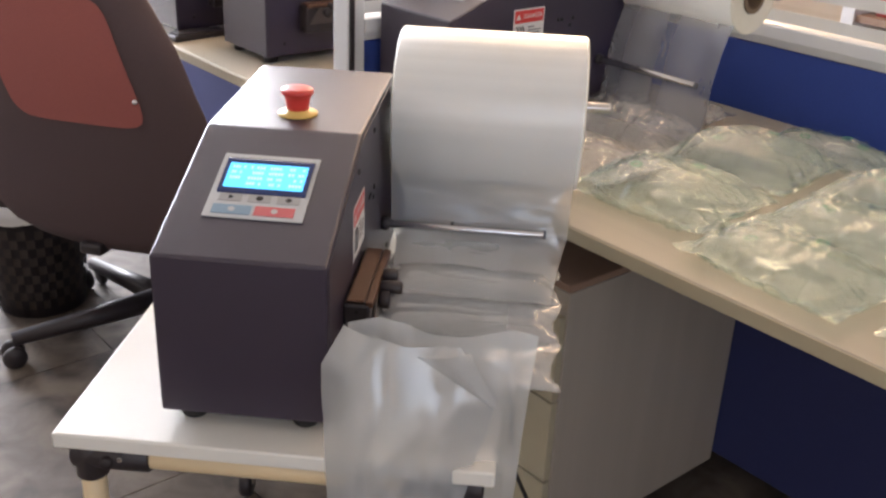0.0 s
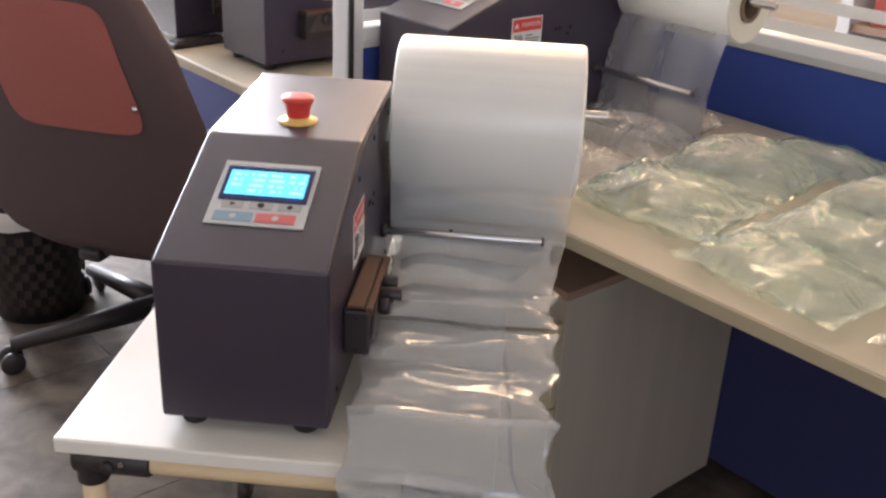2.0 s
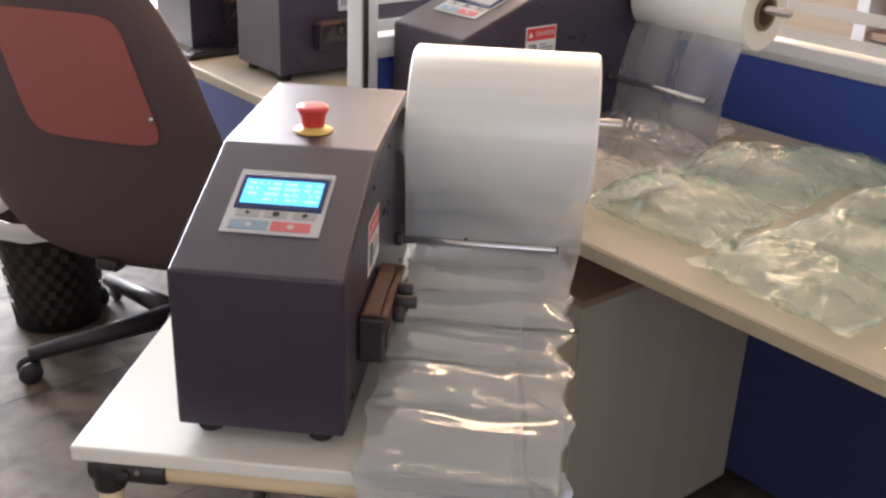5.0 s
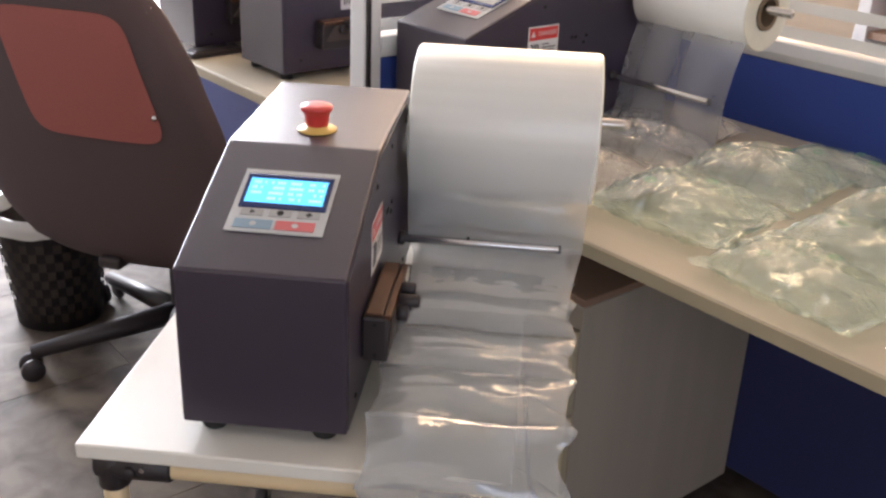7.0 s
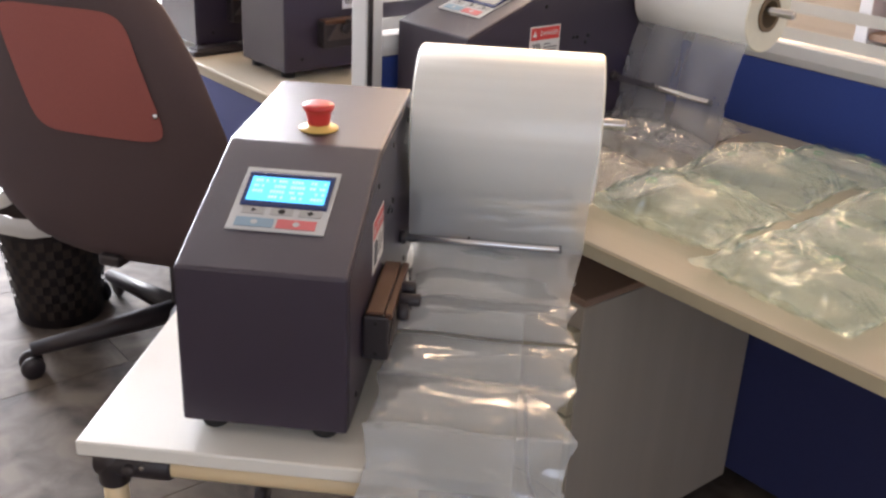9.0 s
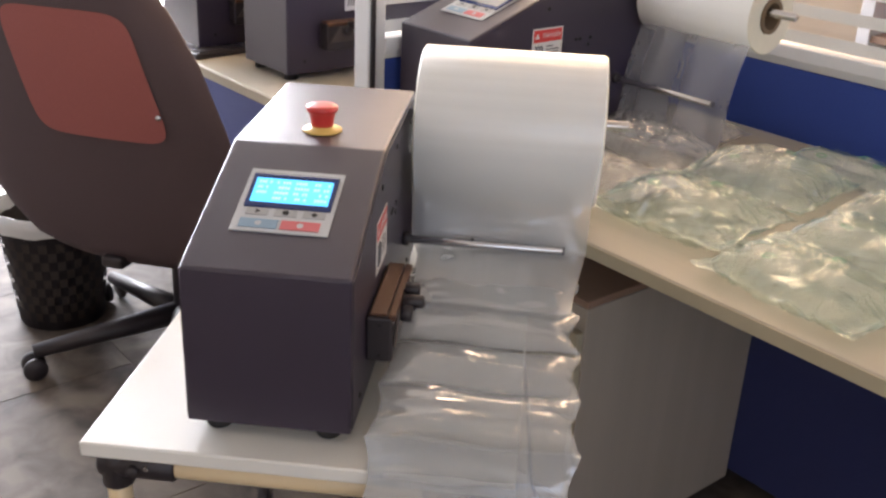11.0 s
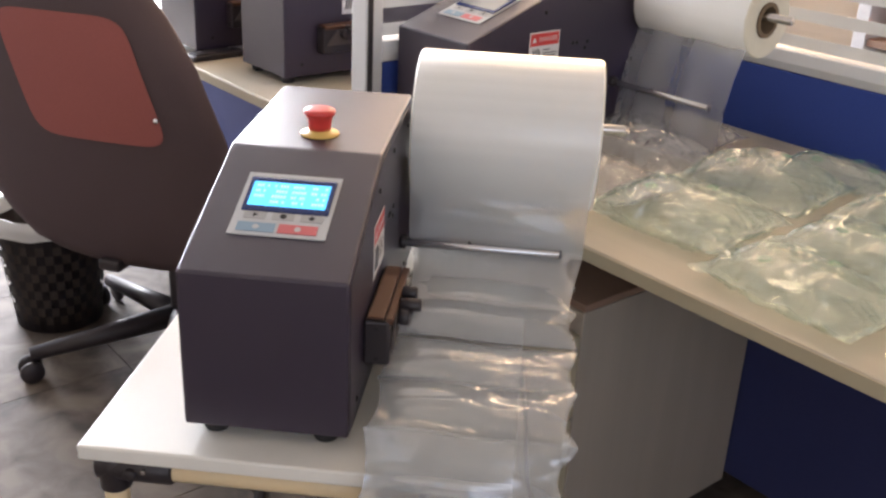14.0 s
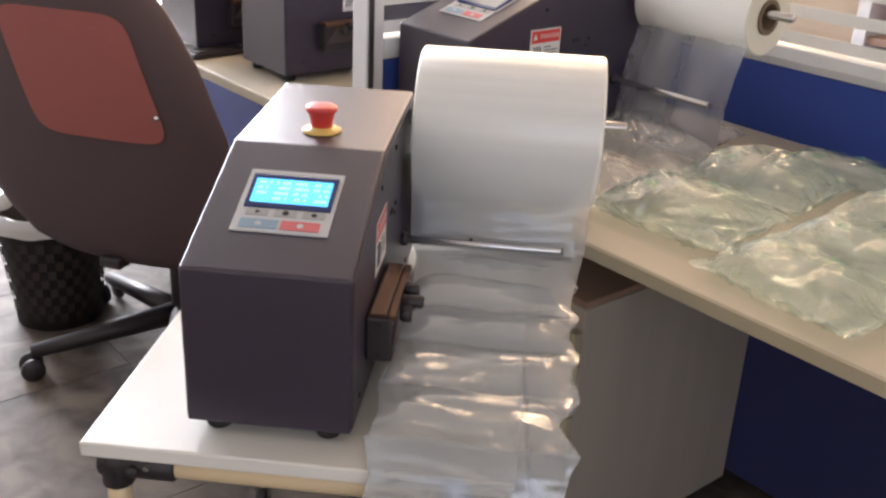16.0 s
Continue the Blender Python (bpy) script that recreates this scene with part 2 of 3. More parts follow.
# batten lamp under the ceiling
lamp = thing("ceiling_light", pose(0.75, 2.45, 2.91), "long white ceiling light over the desks", "ceiling light")
part("housing", extrude_profile([(-0.13, 0.004), (0.13, 0.004), (0.13, 0.05), (0.07, 0.09), (-0.07, 0.09), (-0.13, 0.05)], -0.78, 0.78, 0.003), M_WHITE, lamp, "white steel housing")
for x in (-0.775, 0.765):
    part("end_plate", box(x, -0.13, -0.012, x + 0.01, 0.13, 0.003, 0.001), M_WHITE, lamp)

# ---- desks and partitions ----
def desk(m, length, depth, label, back=0.588):
    d = thing("desk", m, label, "desk", "desks along the partition")
    part("desktop", box(0, 0, DESK_Z - 0.026, length, depth, DESK_Z, 0.003), M_DESK, d)
    part("edge_band", box(0, -0.004, DESK_Z - 0.026, length, -0.0005, DESK_Z - 0.002, 0.001), M_EDGE, d, "pale beige edge band")
    # panel colour carries the shade under the desktop
    part("modesty_panel", box(0.02, back, 0.05, length - 0.02, back + 0.015, DESK_Z - 0.03), M_BLUE_SHADE, d, "blue fabric panel under the desk, darkened for shade")
    part("end_panel", box(length - 0.03, 0.05, 0, length - 0.005, depth - 0.13, DESK_Z - 0.028), M_GREYPANEL, d)
    return d


M45 = Matrix.Rotation(radians(OFFICE), 4, "Z")


def office(u, v, z=0.0, turn=0.0):
    return M45 @ pose(u, v, z, 0, 0, turn)


desk(office(-0.66, 0.72), 2.2, 0.84, "beige laminate office desk with a blue fabric back panel")
desk(office(-3.0, 0.72), 2.29, 0.84, "beige laminate office desk carrying packing machines", 0.72)


def partition(name, m, length, label, posts):
    """A blue fabric screen with a white rail and a striped glass top."""
    p = thing(name, m, label, "partition", "", "structure")
    part("fabric_panel", box(0.02, -0.015, 0.08, length - 0.02, 0.015, 0.924, 0.003), M_BLUE, p, "royal blue fabric panel")
    rail = extrude_profile([(-0.016, 0.925), (0.016, 0.925), (0.026, 0.945), (0.026, 0.972), (-0.026, 0.972), (-0.026, 0.945)], 0.02, length - 0.02, 0.002)
    part("rail", rail, M_ALU, p, "white aluminium rail")
    part("foot_rail", box(0.02, -0.018, 0, length - 0.02, 0.018, 0.078, 0.003), M_ALU, p)
    part("pane", box(0.02, -0.003, 0.973, length - 0.02, 0.003, 1.135), M_GLASS, p, "clear glass pane")
    for i in range(3):
        z = 0.979 + i * 0.059
        part("frosted_stripe", box(0.021, -0.0045, z, length - 0.021, -0.0035, z + 0.026), M_FROST, p)
    part("top_rail", box(0.02, -0.018, 1.136, length - 0.02, 0.018, 1.165, 0.003), M_ALU, p)
    for x in posts:
        part("post", box(x - 0.022, -0.022, 0, x + 0.022, 0.033, 1.17, 0.004), M_ALU, p, "white aluminium post")
    return p


partition("partition_1", office(-0.66, 1.580), 2.6, "blue fabric desk partition with striped glass top", (0, 1.45, 2.6))
d2 = partition("partition_2", office(-0.685, 0.775, 0, 90), 0.79, "blue fabric divider between desks with white end post", (0,))
part("post_gasket", box(-0.020, -0.029, 0.01, -0.008, -0.0225, 1.165, 0.002), M_PLASTIC, d2, "black gasket strip")
partition("partition_3", office(-3.35, 1.580), 2.64, "blue fabric desk partition with striped glass top", (0, 1.3))

# drawer pedestal under the desk
ped = thing("drawer_pedestal", office(0.016, 0.757), "beige drawer pedestal with grey sides under the desk", "cabinet")
part("carcass", box(-0.38, 0, 0.03, 0, 0.548, 0.620, 0.002), M_GREYPANEL, ped, "grey laminate carcass")
part("top", box(-0.38, 0, 0.621, 0, 0.548, 0.635, 0.002), M_BROWN, ped, "dark brown top board")
for i in range(3):
    part("drawer_front", box(-0.378, -0.018, 0.04 + i * 0.18, -0.002, -0.001, 0.215 + i * 0.18, 0.002), M_EDGE, ped, "pale beige drawer front")


# ---- cushion machine ----
def words(name, text, size, m, mat, parent):
    """Flat lettering in the built-in font, as a mesh."""
    cu = bpy.data.curves.new(name, "FONT")
    cu.body, cu.size, cu.align_x, cu.align_y, cu.extrude = text, size, "CENTER", "CENTER", 0.0001
    tmp = new("tmp", cu)
    bpy.context.view_layer.update()
    me = bpy.data.meshes.new_from_object(tmp)
    bpy.data.objects.remove(tmp)
    me.materials.append(mat)
    ob = new(name, me)
    ob.parent, ob.matrix_local = parent, m
    return ob


def machine(m, label, lit=True):
    k = thing("packing_machine", m, label, "machine", "air cushion machines")
    prof = [(0, 0.018), (0.56, 0.018), (0.56, 0.337), (0.25, 0.330), (0, 0.242)]
    part("housing", extrude_profile(prof, 0, 0.22, 0.0035), M_BLACK, k, "charcoal powder-coated steel housing")
    inset = [(0.006, 0.024), (0.554, 0.024), (0.554, 0.330), (0.2515, 0.3235), (0.006, 0.2375)]
    for nx, x0, x1 in (("side_panel", 0.2203, 0.2216), ("side_panel", -0.0016, -0.0003)):
        part(nx, extrude_profile(inset, x0, x1, 0.0004), M_BLACK, k)
    for fx in (0.035, 0.185):
        for fy in (0.03, 0.52):
            part("foot", lathe([(0.016, 0), (0.018, 0.004), (0.018, 0.012), (0.014, 0.018)], pose(fx, fy, 0)), M_RUBBER, k, "", True)
    # screws on the side
    for sy, sz in ((0.348, 0.305), (0.215, 0.287), (0.306, 0.214), (0.318, 0.214), (0.352, 0.214), (0.345, 0.200), (0.50, 0.30), (0.05, 0.05), (0.50, 0.05)):
        part("screw", lathe([(0.0042, 0), (0.0042, 0.0012), (0.003, 0.002)], pose(0.2215, sy, sz, 0, 90), 10), M_RUBBER, k)
    # control panel on the slope
    sl = math.degrees(math.atan2(0.088, 0.25))
    S = pose(0, 0, 0.242, sl)
    pan = part("control_panel", box(0.045, 0.074, 0.0002, 0.175, 0.201, 0.0022, 0.0008), M_PANEL, k, "grey control panel with lit display")
    pan.matrix_local = S
    part("bezel", extrude_profile([(0.120, 0.0023), (0.1905, 0.0023), (0.190, 0.0040), (0.1885, 0.0056), (0.1865, 0.0068), (0.184, 0.0075), (0.1815, 0.0076), (0.179, 0.0070), (0.125, 0.0050), (0.121, 0.0042)], 0.053, 0.170, 0.0004), M_LCDBEZEL, pan, "glossy dark blue display frame")
    D = pose(0, 0.125, 0.0051, 2.1)
    lcd = part("display", box(0.059, 0.004, 0, 0.164, 0.051, 0.0003), M_LCD if lit else M_LCDOFF, pan, "glowing blue display" if lit else "unlit grey display")
    lcd.matrix_local = D
    if lit:
        rnd, bm = random.Random(5), None
        for r in range(4):
            x = 0.064
            for w in (0.018, 0.020, 0.020, 0.022):
                if (r, w) != (0, 0.018):
                    for q in range(5):
                        if rnd.random() < 0.8:
                            bm = box(x + q * w / 5, 0.0095 + r * 0.0105, 0.0004, x + (q + 0.75) * w / 5, 0.0145 + r * 0.0105, 0.0006, 0, bm)
                x += w + 0.006
        t = part("display_text", bm, M_LCDTEXT, pan, "pale bars of text")
        t.matrix_local = D
    for x in (0.074, 0.112, 0.150):
        kk = part("key", box(x - 0.015, 0.105, 0.0023, x + 0.015, 0.120 - 0.001, 0.0033, 0.0006), M_KEYGREY, pan, "grey key")
        part("symbol", lathe([(0.0048, 0.0034), (0.0048, 0.0036)], pose(x, 0.112, 0), 3 if x < 0.1 else 4 if x > 0.14 else 12), M_RUBBER, kk)
    for x0, x1, mt, lb in ((0.055, 0.106, M_KEYBLUE, "faded blue key"), (0.110, 0.162, M_KEYRED, "red key")):
        kk = part("key", box(x0, 0.080, 0.0023, x1, 0.098, 0.0033, 0.0006), mt, pan, lb)
        part("symbol", lathe([(0.0035, 0.0034), (0.0045, 0.0036), (0.0045, 0.0037)], pose((x0 + x1) / 2, 0.089, 0), 14), M_PANEL, kk)
    # emergency stop
    E = pose(0.114, 0.318, 0.3317)
    e = part("emergency_stop", lathe([(0.029, 0), (0.029, 0.0025), (0.018, 0.003), (0.0165, 0.008)], E), M_YELLOW, k, "yellow ring of the emergency stop", True)
    knob = [(0.0165, 0.008), (0.0172, 0.014), (0.0185, 0.023), (0.0205, 0.0285), (0.0230, 0.0305), (0.0237, 0.0335), (0.0230, 0.0370), (0.0195, 0.0388), (0.010, 0.0394), (0, 0.0395)]
    part("mushroom_knob", lathe(knob, E), M_RED, e, "red mushroom knob", True)
    # rods
    part("roll_shaft", rod((0.2, 0.56, 0.300), (0.583, 0.56, 0.300), 0.009, None, 24), M_STEEL, k, "chrome shaft", True)
    g = part("guide_rod", rod((0.2, 0.45, 0.112), (0.49, 0.45, 0.112), 0.0068, None, 24), M_STEEL, k, "chrome guide rod", True)
    part("end_cap", rod((0.4875, 0.45, 0.112), (0.4925, 0.45, 0.112), 0.0072, None, 24), M_INK, g, "dark end cap", True)
    part("set_screw", lathe([(0.0025, 0), (0.0025, 0.0035)], pose(0.338, 0.45, 0.118), 10), M_RUBBER, g)
    part("rod_collar", rod((0.2216, 0.45, 0.112), (0.232, 0.45, 0.112), 0.012, None, 24), M_PLASTIC, k, "black collar", True)
    part("back_bracket", box(0.18, 0.561, 0.018, 0.2195, 0.66, 0.24, 0.006), M_BLACK, k)
    part("clamp_knob", lathe([(0.011, 0), (0.013, 0.002), (0.013, 0.014), (0.010, 0.017)], pose(0.2196, 0.645, 0.120, 0, 90), 18), M_LCDBEZEL, k, "dark blue clamp knob", True)
    # sealing unit
    s = part("sealing_unit", box(0.2217, 0.094, 0.078, 0.258, 0.272, 0.145, 0.004), M_PLASTIC, k, "black sealing unit")
    part("cover", box(0.226, 0.098, 0.1455, 0.250, 0.268, 0.150, 0.002), M_COPPER, s, "copper-coloured cover")
    part("cover_strip", box(0.2515, 0.096, 0.140, 0.262, 0.268, 0.1495, 0.002), M_COPPER, s, "copper-coloured strip")
    part("gusset", extrude_profile([(0.10, 0.10), (0.235, 0.10), (0.235, 0.138), (0.13, 0.138)], 0.2585, 0.2625, 0.001), M_GUSSET, s, "dark metal plate")
    for y, z, r, x1 in ((0.150, 0.128, 0.013, 0.278), (0.160, 0.142, 0.0095, 0.293), (0.182, 0.150, 0.0095, 0.284), (0.176, 0.128, 0.009, 0.280)):
        part("adjusting_knob", rod((0.263, y, z), (x1, y, z), r, None, 16, 0.002), M_PLASTIC, s, "black adjusting knob", True)
    for z in (0.088, 0.135):
        part("screw", rod((0.240, 0.0942, z), (0.240, 0.0925, z), 0.003, None, 10), M_RUBBER, s)
    # warning label
    w = part("warning_label", box(0.2218, 0.172, 0.168, 0.2223, 0.262, 0.248, 0), M_LABEL, k, "white warning label with red band")
    part("red_band", box(0.2224, 0.175, 0.219, 0.2226, 0.259, 0.245), M_RED, w, "red band")
    part("triangle", lathe([(0.008, 0), (0.008, 0.0002)], pose(0.2227, 0.186, 0.2305, 90, 0, 90) @ pose(0, 0, 0, 0, 0, 90), 3), M_LABEL, w)
    words("lettering", "DANGER", 0.0135, pose(0.2228, 0.228, 0.232, 90, 0, 90), M_LABEL, w)
    for i, (ln, z) in enumerate(((0.020, 0.208), (0.040, 0.201), (0.038, 0.195), (0.040, 0.189), (0.030, 0.183))):
        part("text_bar", box(0.2224, 0.214, z, 0.2226, 0.214 + ln, z + 0.0026), M_INK, w)
    sym = None
    for i in range(3):
        sym = rod((0.2225, 0.181 + i * 0.008, 0.180), (0.2225, 0.187 + i * 0.008, 0.206), 0.0018, sym, 8)
        sym = rod((0.2225, 0.187 + i * 0.008, 0.206), (0.2225, 0.181 + i * 0.008, 0.212), 0.0018, sym, 8)
    part("heat_symbol", sym, M_INK, w)
    return k


machine(pose(0, 0, CART_Z), "dark powder-coated air cushion machine on a cart")
M2 = pose(0.127, 1.031, DESK_Z, 0, 0, -43.6)
machine(M2, "dark air cushion machine, switched off, on the desk", False)
machine(office(-1.34, 0.825, DESK_Z), "dark air cushion machine on the far desk", False)
machine(office(-1.73, 0.775, DESK_Z), "dark air cushion machine farther along the desk", False)


# low black oblong below the farther machine
tray = bmesh.new()
tray = box(-0.085, -0.03, 0, 0.085, 0.03, 0.016, 0.005, tray)
tray = box(-0.07, -0.022, 0.016, 0.05, 0.022, 0.020, 0.0015, tray)
tray = tagged(part("desk_tray", tray, M_PLASTIC), "low black oblong on the far desk", "tray")
tray.matrix_world = pose(-0.470, 1.628, DESK_Z, 0, 0, 49)


def film_roll(m, R, L, label):
    r = thing("film_roll", m, label, "film roll", "film rolls")
    part("wound_film", lathe([(0.0375, 0.001), (R - 0.002, 0), (R, 0.002), (R, L - 0.002), (R - 0.002, L), (0.0375, L - 0.001)], pose(0, 0, 0, 0, 90), 128, None, False), M_ROLL, r, "", False)
    for p in r.children[0].data.polygons:
        p.use_smooth = abs(p.normal.x) < 0.5
    r.children[0].data.materials.append(M_ROLLEND)
    for p in r.children[0].data.polygons:
        if abs(p.normal.x) > 0.5:
            p.material_index = 1
    part("core", lathe([(0.028, 0.0), (0.037, 0.0), (0.037, L + 0.003), (0.028, L + 0.003), (0.028, 0.0)], pose(0, 0, 0, 0, 90), 48, None, False), M_CARD, r, "brown cardboard core")
    return r


MAIN_ROLL = film_roll(pose(0.2335, 0.56, CART_Z + 0.287), 0.126, 0.304, "wide roll of milky translucent cushion film")
film_roll(M2 @ pose(0.2335, 0.56, 0.293), 0.080, 0.292, "half-used roll of milky film on the desk machine")

# ---- cart ----
cart = thing("cart", pose(-0.13, -0.048, 0), "pipe-frame cart with white laminate top", "cart")
part("top", box(0, 0, CART_Z - 0.022, 0.57, 0.75, CART_Z, 0.003), M_CART, cart, "white laminate top")
PZ = CART_Z - 0.0455
for x in (0.035, 0.535):
    for y in (0.032, 0.718):
        leg = part("leg", rod((x, y, 0.06), (x, y, PZ + 0.012), 0.0165, None, 20), M_PIPE, cart, "cream-coated pipe leg", True)
        part("castor", rod((x - 0.012, y, 0.030), (x + 0.012, y, 0.030), 0.030, None, 20), M_PLASTIC, leg, "black castor", True)
        part("castor_fork", box(x - 0.016, y - 0.012, 0.031, x + 0.016, y + 0.012, 0.075, 0.003), M_STEEL, leg)
for y in (0.032, 0.718):
    part("cross_pipe", rod((0.035, y, PZ), (0.535, y, PZ), 0.0165, None, 20), M_PIPE, cart, "cream-coated cross pipe", True)
    part("low_pipe", rod((0.035, y, 0.18), (0.535, y, 0.18), 0.0165, None, 20), M_PIPE, cart, "", True)
for x in (0.035, 0.535):
    part("side_pipe", rod((x, 0.032, PZ), (x, 0.718, PZ), 0.0165, None, 20), M_PIPE, cart, "", True)
for x, d in ((0.035, 1), (0.535, -1)):
    for y in (0.032, 0.718):
        bm = rod((x - d * 0.022, y, PZ), (x + d * 0.084, y, PZ), 0.0215, None, 20)
        bm = rod((x, y, PZ - 0.036), (x, y, PZ + 0.0205), 0.0215, bm, 20)
        bm = rod((x + d * 0.030, y - 0.027, PZ), (x + d * 0.030, y + 0.027, PZ), 0.009, bm, 12)
        j = part("joint", bm, M_PLASTIC, cart, "black pipe joint", True)
        part("bolt", rod((x + d * 0.048, y - 0.024, PZ + 0.006), (x + d * 0.048, y - 0.0190, PZ + 0.006), 0.004, None, 8), M_STEEL, j)


# ---- chair ----
STEPS = (0, 0.04, 0.12, 0.25, 0.45, 0.65, 0.80, 0.90, 0.97, 1)


def shell(widths, h, thick, bow, lean=0.0, nx=18, nz=26):
    """A bowed rounded backrest standing on its lower edge, with its widths from below to above."""
    b = bmesh.new()
    rows = {}
    for side in (0, 1):
        for j in range(nz + 1):
            for i in range(nx + 1):
                u, v = 2 * i / nx - 1, j / nz
                e = abs(2 * v - 1)
                w = np.interp(v, STEPS, widths) / 2
                x = u * w + lean * v * h
                y = bow * (u * u) + 0.03 * math.sin(math.pi * v) + (thick if side else 0) * (1 - 0.8 * max(abs(u), e) ** 8)
                rows[side, j, i] = b.verts.new((x, y, v * h))
    for j in range(nz):
        for i in range(nx):
            b.faces.new([rows[0, j + q, i + p] for p, q in ((0, 0), (1, 0), (1, 1), (0, 1))])
            b.faces.new([rows[1, j + q, i + p] for p, q in ((0, 0), (0, 1), (1, 1), (1, 0))])
    ring = [(0, i) for i in range(nx)] + [(j, nx) for j in range(nz)] + [(nz, i) for i in range(nx, 0, -1)] + [(j, 0) for j in range(nz, 0, -1)]
    for (j0, i0), (j1, i1) in zip(ring, ring[1:] + ring[:1]):
        b.faces.new((rows[0, j0, i0], rows[1, j0, i0], rows[1, j1, i1], rows[0, j1, i1]))
    bmesh.ops.recalc_face_normals(b, faces=b.faces[:])
    return b


def office_chair(m, label):
    c = thing("office_chair", m, label, "chair")
    part("gas_column", rod((0, 0, 0.09), (0, 0, 0.40), 0.026, None, 20), M_PLASTIC, c, "", True)
    part("mechanism", box(-0.09, -0.12, 0.37, 0.09, 0.12, 0.415, 0.01), M_PLASTIC, c)
    part("seat", box(-0.25, -0.20, 0.416, 0.25, 0.27, 0.49, 0.03), M_CHAIR, c, "dark upholstered seat")
    widths, lean = (0.46, 0.58, 0.67, 0.74, 0.74, 0.69, 0.60, 0.50, 0.40, 0.30), 0.36
    back = part("backrest", shell(widths, 0.74, 0.035, -0.05, lean), M_CHAIR, c, "dark mesh backrest", True)
    back.matrix_local = pose(0.030, -0.27, 0.385, -8) @ pose(0, 0, 0, 0, 0, 180)

    def skin(x, z):
        """The depth of the backrest's rear face."""
        v = z / 0.74
        u = (x - lean * z) / (np.interp(v, STEPS, widths) / 2)
        return -0.05 * u * u + 0.03 * math.sin(math.pi * v) + 0.035 * (1 - 0.8 * max(abs(u), abs(2 * v - 1)) ** 8)

    b, n = bmesh.new(), 24
    for lift in (0.004, -0.002):
        g = []
        for j in range(n + 1):
            row = []
            for i in range(n + 1):
                u, v = 2 * i / n - 1, 2 * j / n - 1
                # a square with rounded corners, sheared to follow the sides
                r = max(abs(u), abs(v)) / max(1e-6, (abs(u) ** 7 + abs(v) ** 7) ** (1 / 7))
                z = 0.447 + 0.140 * v * r
                x = 0.092 + 0.168 * u * r + 0.50 * (z - 0.447)
                row.append(b.verts.new((x, skin(x, z) + lift, z)))
            g.append(row)
        for j in range(n):
            for i in range(n):
                b.faces.new((g[j][i], g[j + 1][i], g[j + 1][i + 1], g[j][i + 1]))
    part("mesh_insert", b, M_PINK, back, "faded red mesh insert", True)
    part("badge", lathe([(0.007, 0), (0.007, 0.003), (0.005, 0.005)], pose(-0.108, skin(-0.108, 0.368) + 0.004, 0.368, -90), 12), M_STEEL, back, "small bright stud", True)
    part("back_stem", box(-0.03, -0.30, 0.37, 0.03, -0.10, 0.40, 0.008), M_PLASTIC, c)
    for sx in (-1, 1):
        bm = rod((sx * 0.27, -0.05, 0.43), (sx * 0.30, -0.05, 0.62), 0.014)
        bm = box(sx * 0.30 - 0.03, -0.16, 0.62, sx * 0.30 + 0.03, 0.10, 0.645, 0.01, bm)
        part("armrest", bm, M_PLASTIC, c)
    for i in range(5):
        a = radians(CHAIR_LEGS + 72 * i)
        ca, sa = math.cos(a), math.sin(a)
        R = 0.40
        b = bmesh.new()
        bmesh.ops.create_cone(b, cap_ends=True, segments=10, radius1=0.034, radius2=0.019, depth=R)
        b.transform(Matrix.Rotation(a, 4, "Z") @ pose(R / 2, 0, 0.095, 0, 96) @ pose(0, 0, 0))
        leg = part("leg", b, M_PLASTIC, c, "black plastic leg", True)
        for q in (-0.022, 0.022):
            part("castor", rod((R * ca + sa * (q - 0.009), R * sa - ca * (q - 0.009), 0.031), (R * ca + sa * (q + 0.009), R * sa - ca * (q + 0.009), 0.031), 0.031, None, 20, 0.005), M_PLASTIC, leg, "black twin castor", True)
    return c


CHAIR_LEGS = 225.7
office_chair(pose(-0.50, 1.32, 0, 0, 0, -12), "dark office chair with faded red mesh back")


# waste bin with pierced sides
def waste_bin(m):
    t = thing("waste_bin", m, "dark pierced plastic waste bin on the floor", "waste bin")
    bm, n, rowsz = bmesh.new(), 40, 12
    def ring(r, z):
        return [bm.verts.new((r * math.cos(2 * math.pi * i / n), r * math.sin(2 * math.pi * i / n), z)) for i in range(n)]
    rings = [ring(0.10 + 0.03 * j / rowsz, 0.28 * j / rowsz) for j in range(rowsz + 1)]
    bm.faces.new(rings[0])
    for j in range(rowsz):
        for i in range(n):
            if j in (0, 10, 11) or (i + j) % 2:
                bm.faces.new((rings[j][i], rings[j][(i + 1) % n], rings[j + 1][(i + 1) % n], rings[j + 1][i]))
    bmesh.ops.solidify(bm, geom=bm.faces[:], thickness=0.003)
    part("basket", bm, M_PLASTIC, t)
    # added cylinder that keeps the bright floor from showing through the holes
    part("inner_liner", lathe([(0.094, 0.012), (0.121, 0.262)], None, 40, None, False), M_SLEEVE, t, "dark sleeve added to shade the holes", True)
    part("rim", lathe([(0.126, 0.278), (0.134, 0.278), (0.136, 0.286), (0.134, 0.292), (0.127, 0.292), (0.126, 0.278)], None, 40, None, False), M_PLASTIC, t, "", True)
    bag = lathe([(0.118, 0.26), (0.128, 0.295), (0.14, 0.30), (0.138, 0.27), (0.135, 0.25)], None, 40, None, False)
    for v in bag.verts:
        v.co *= 1 + 0.03 * noise.noise(v.co * 30)
    part("bin_liner", bag, M_FROST, t, "thin white bin liner", True)


waste_bin(pose(-0.925, 1.46, 0) @ Matrix.Scale(1.2, 4))


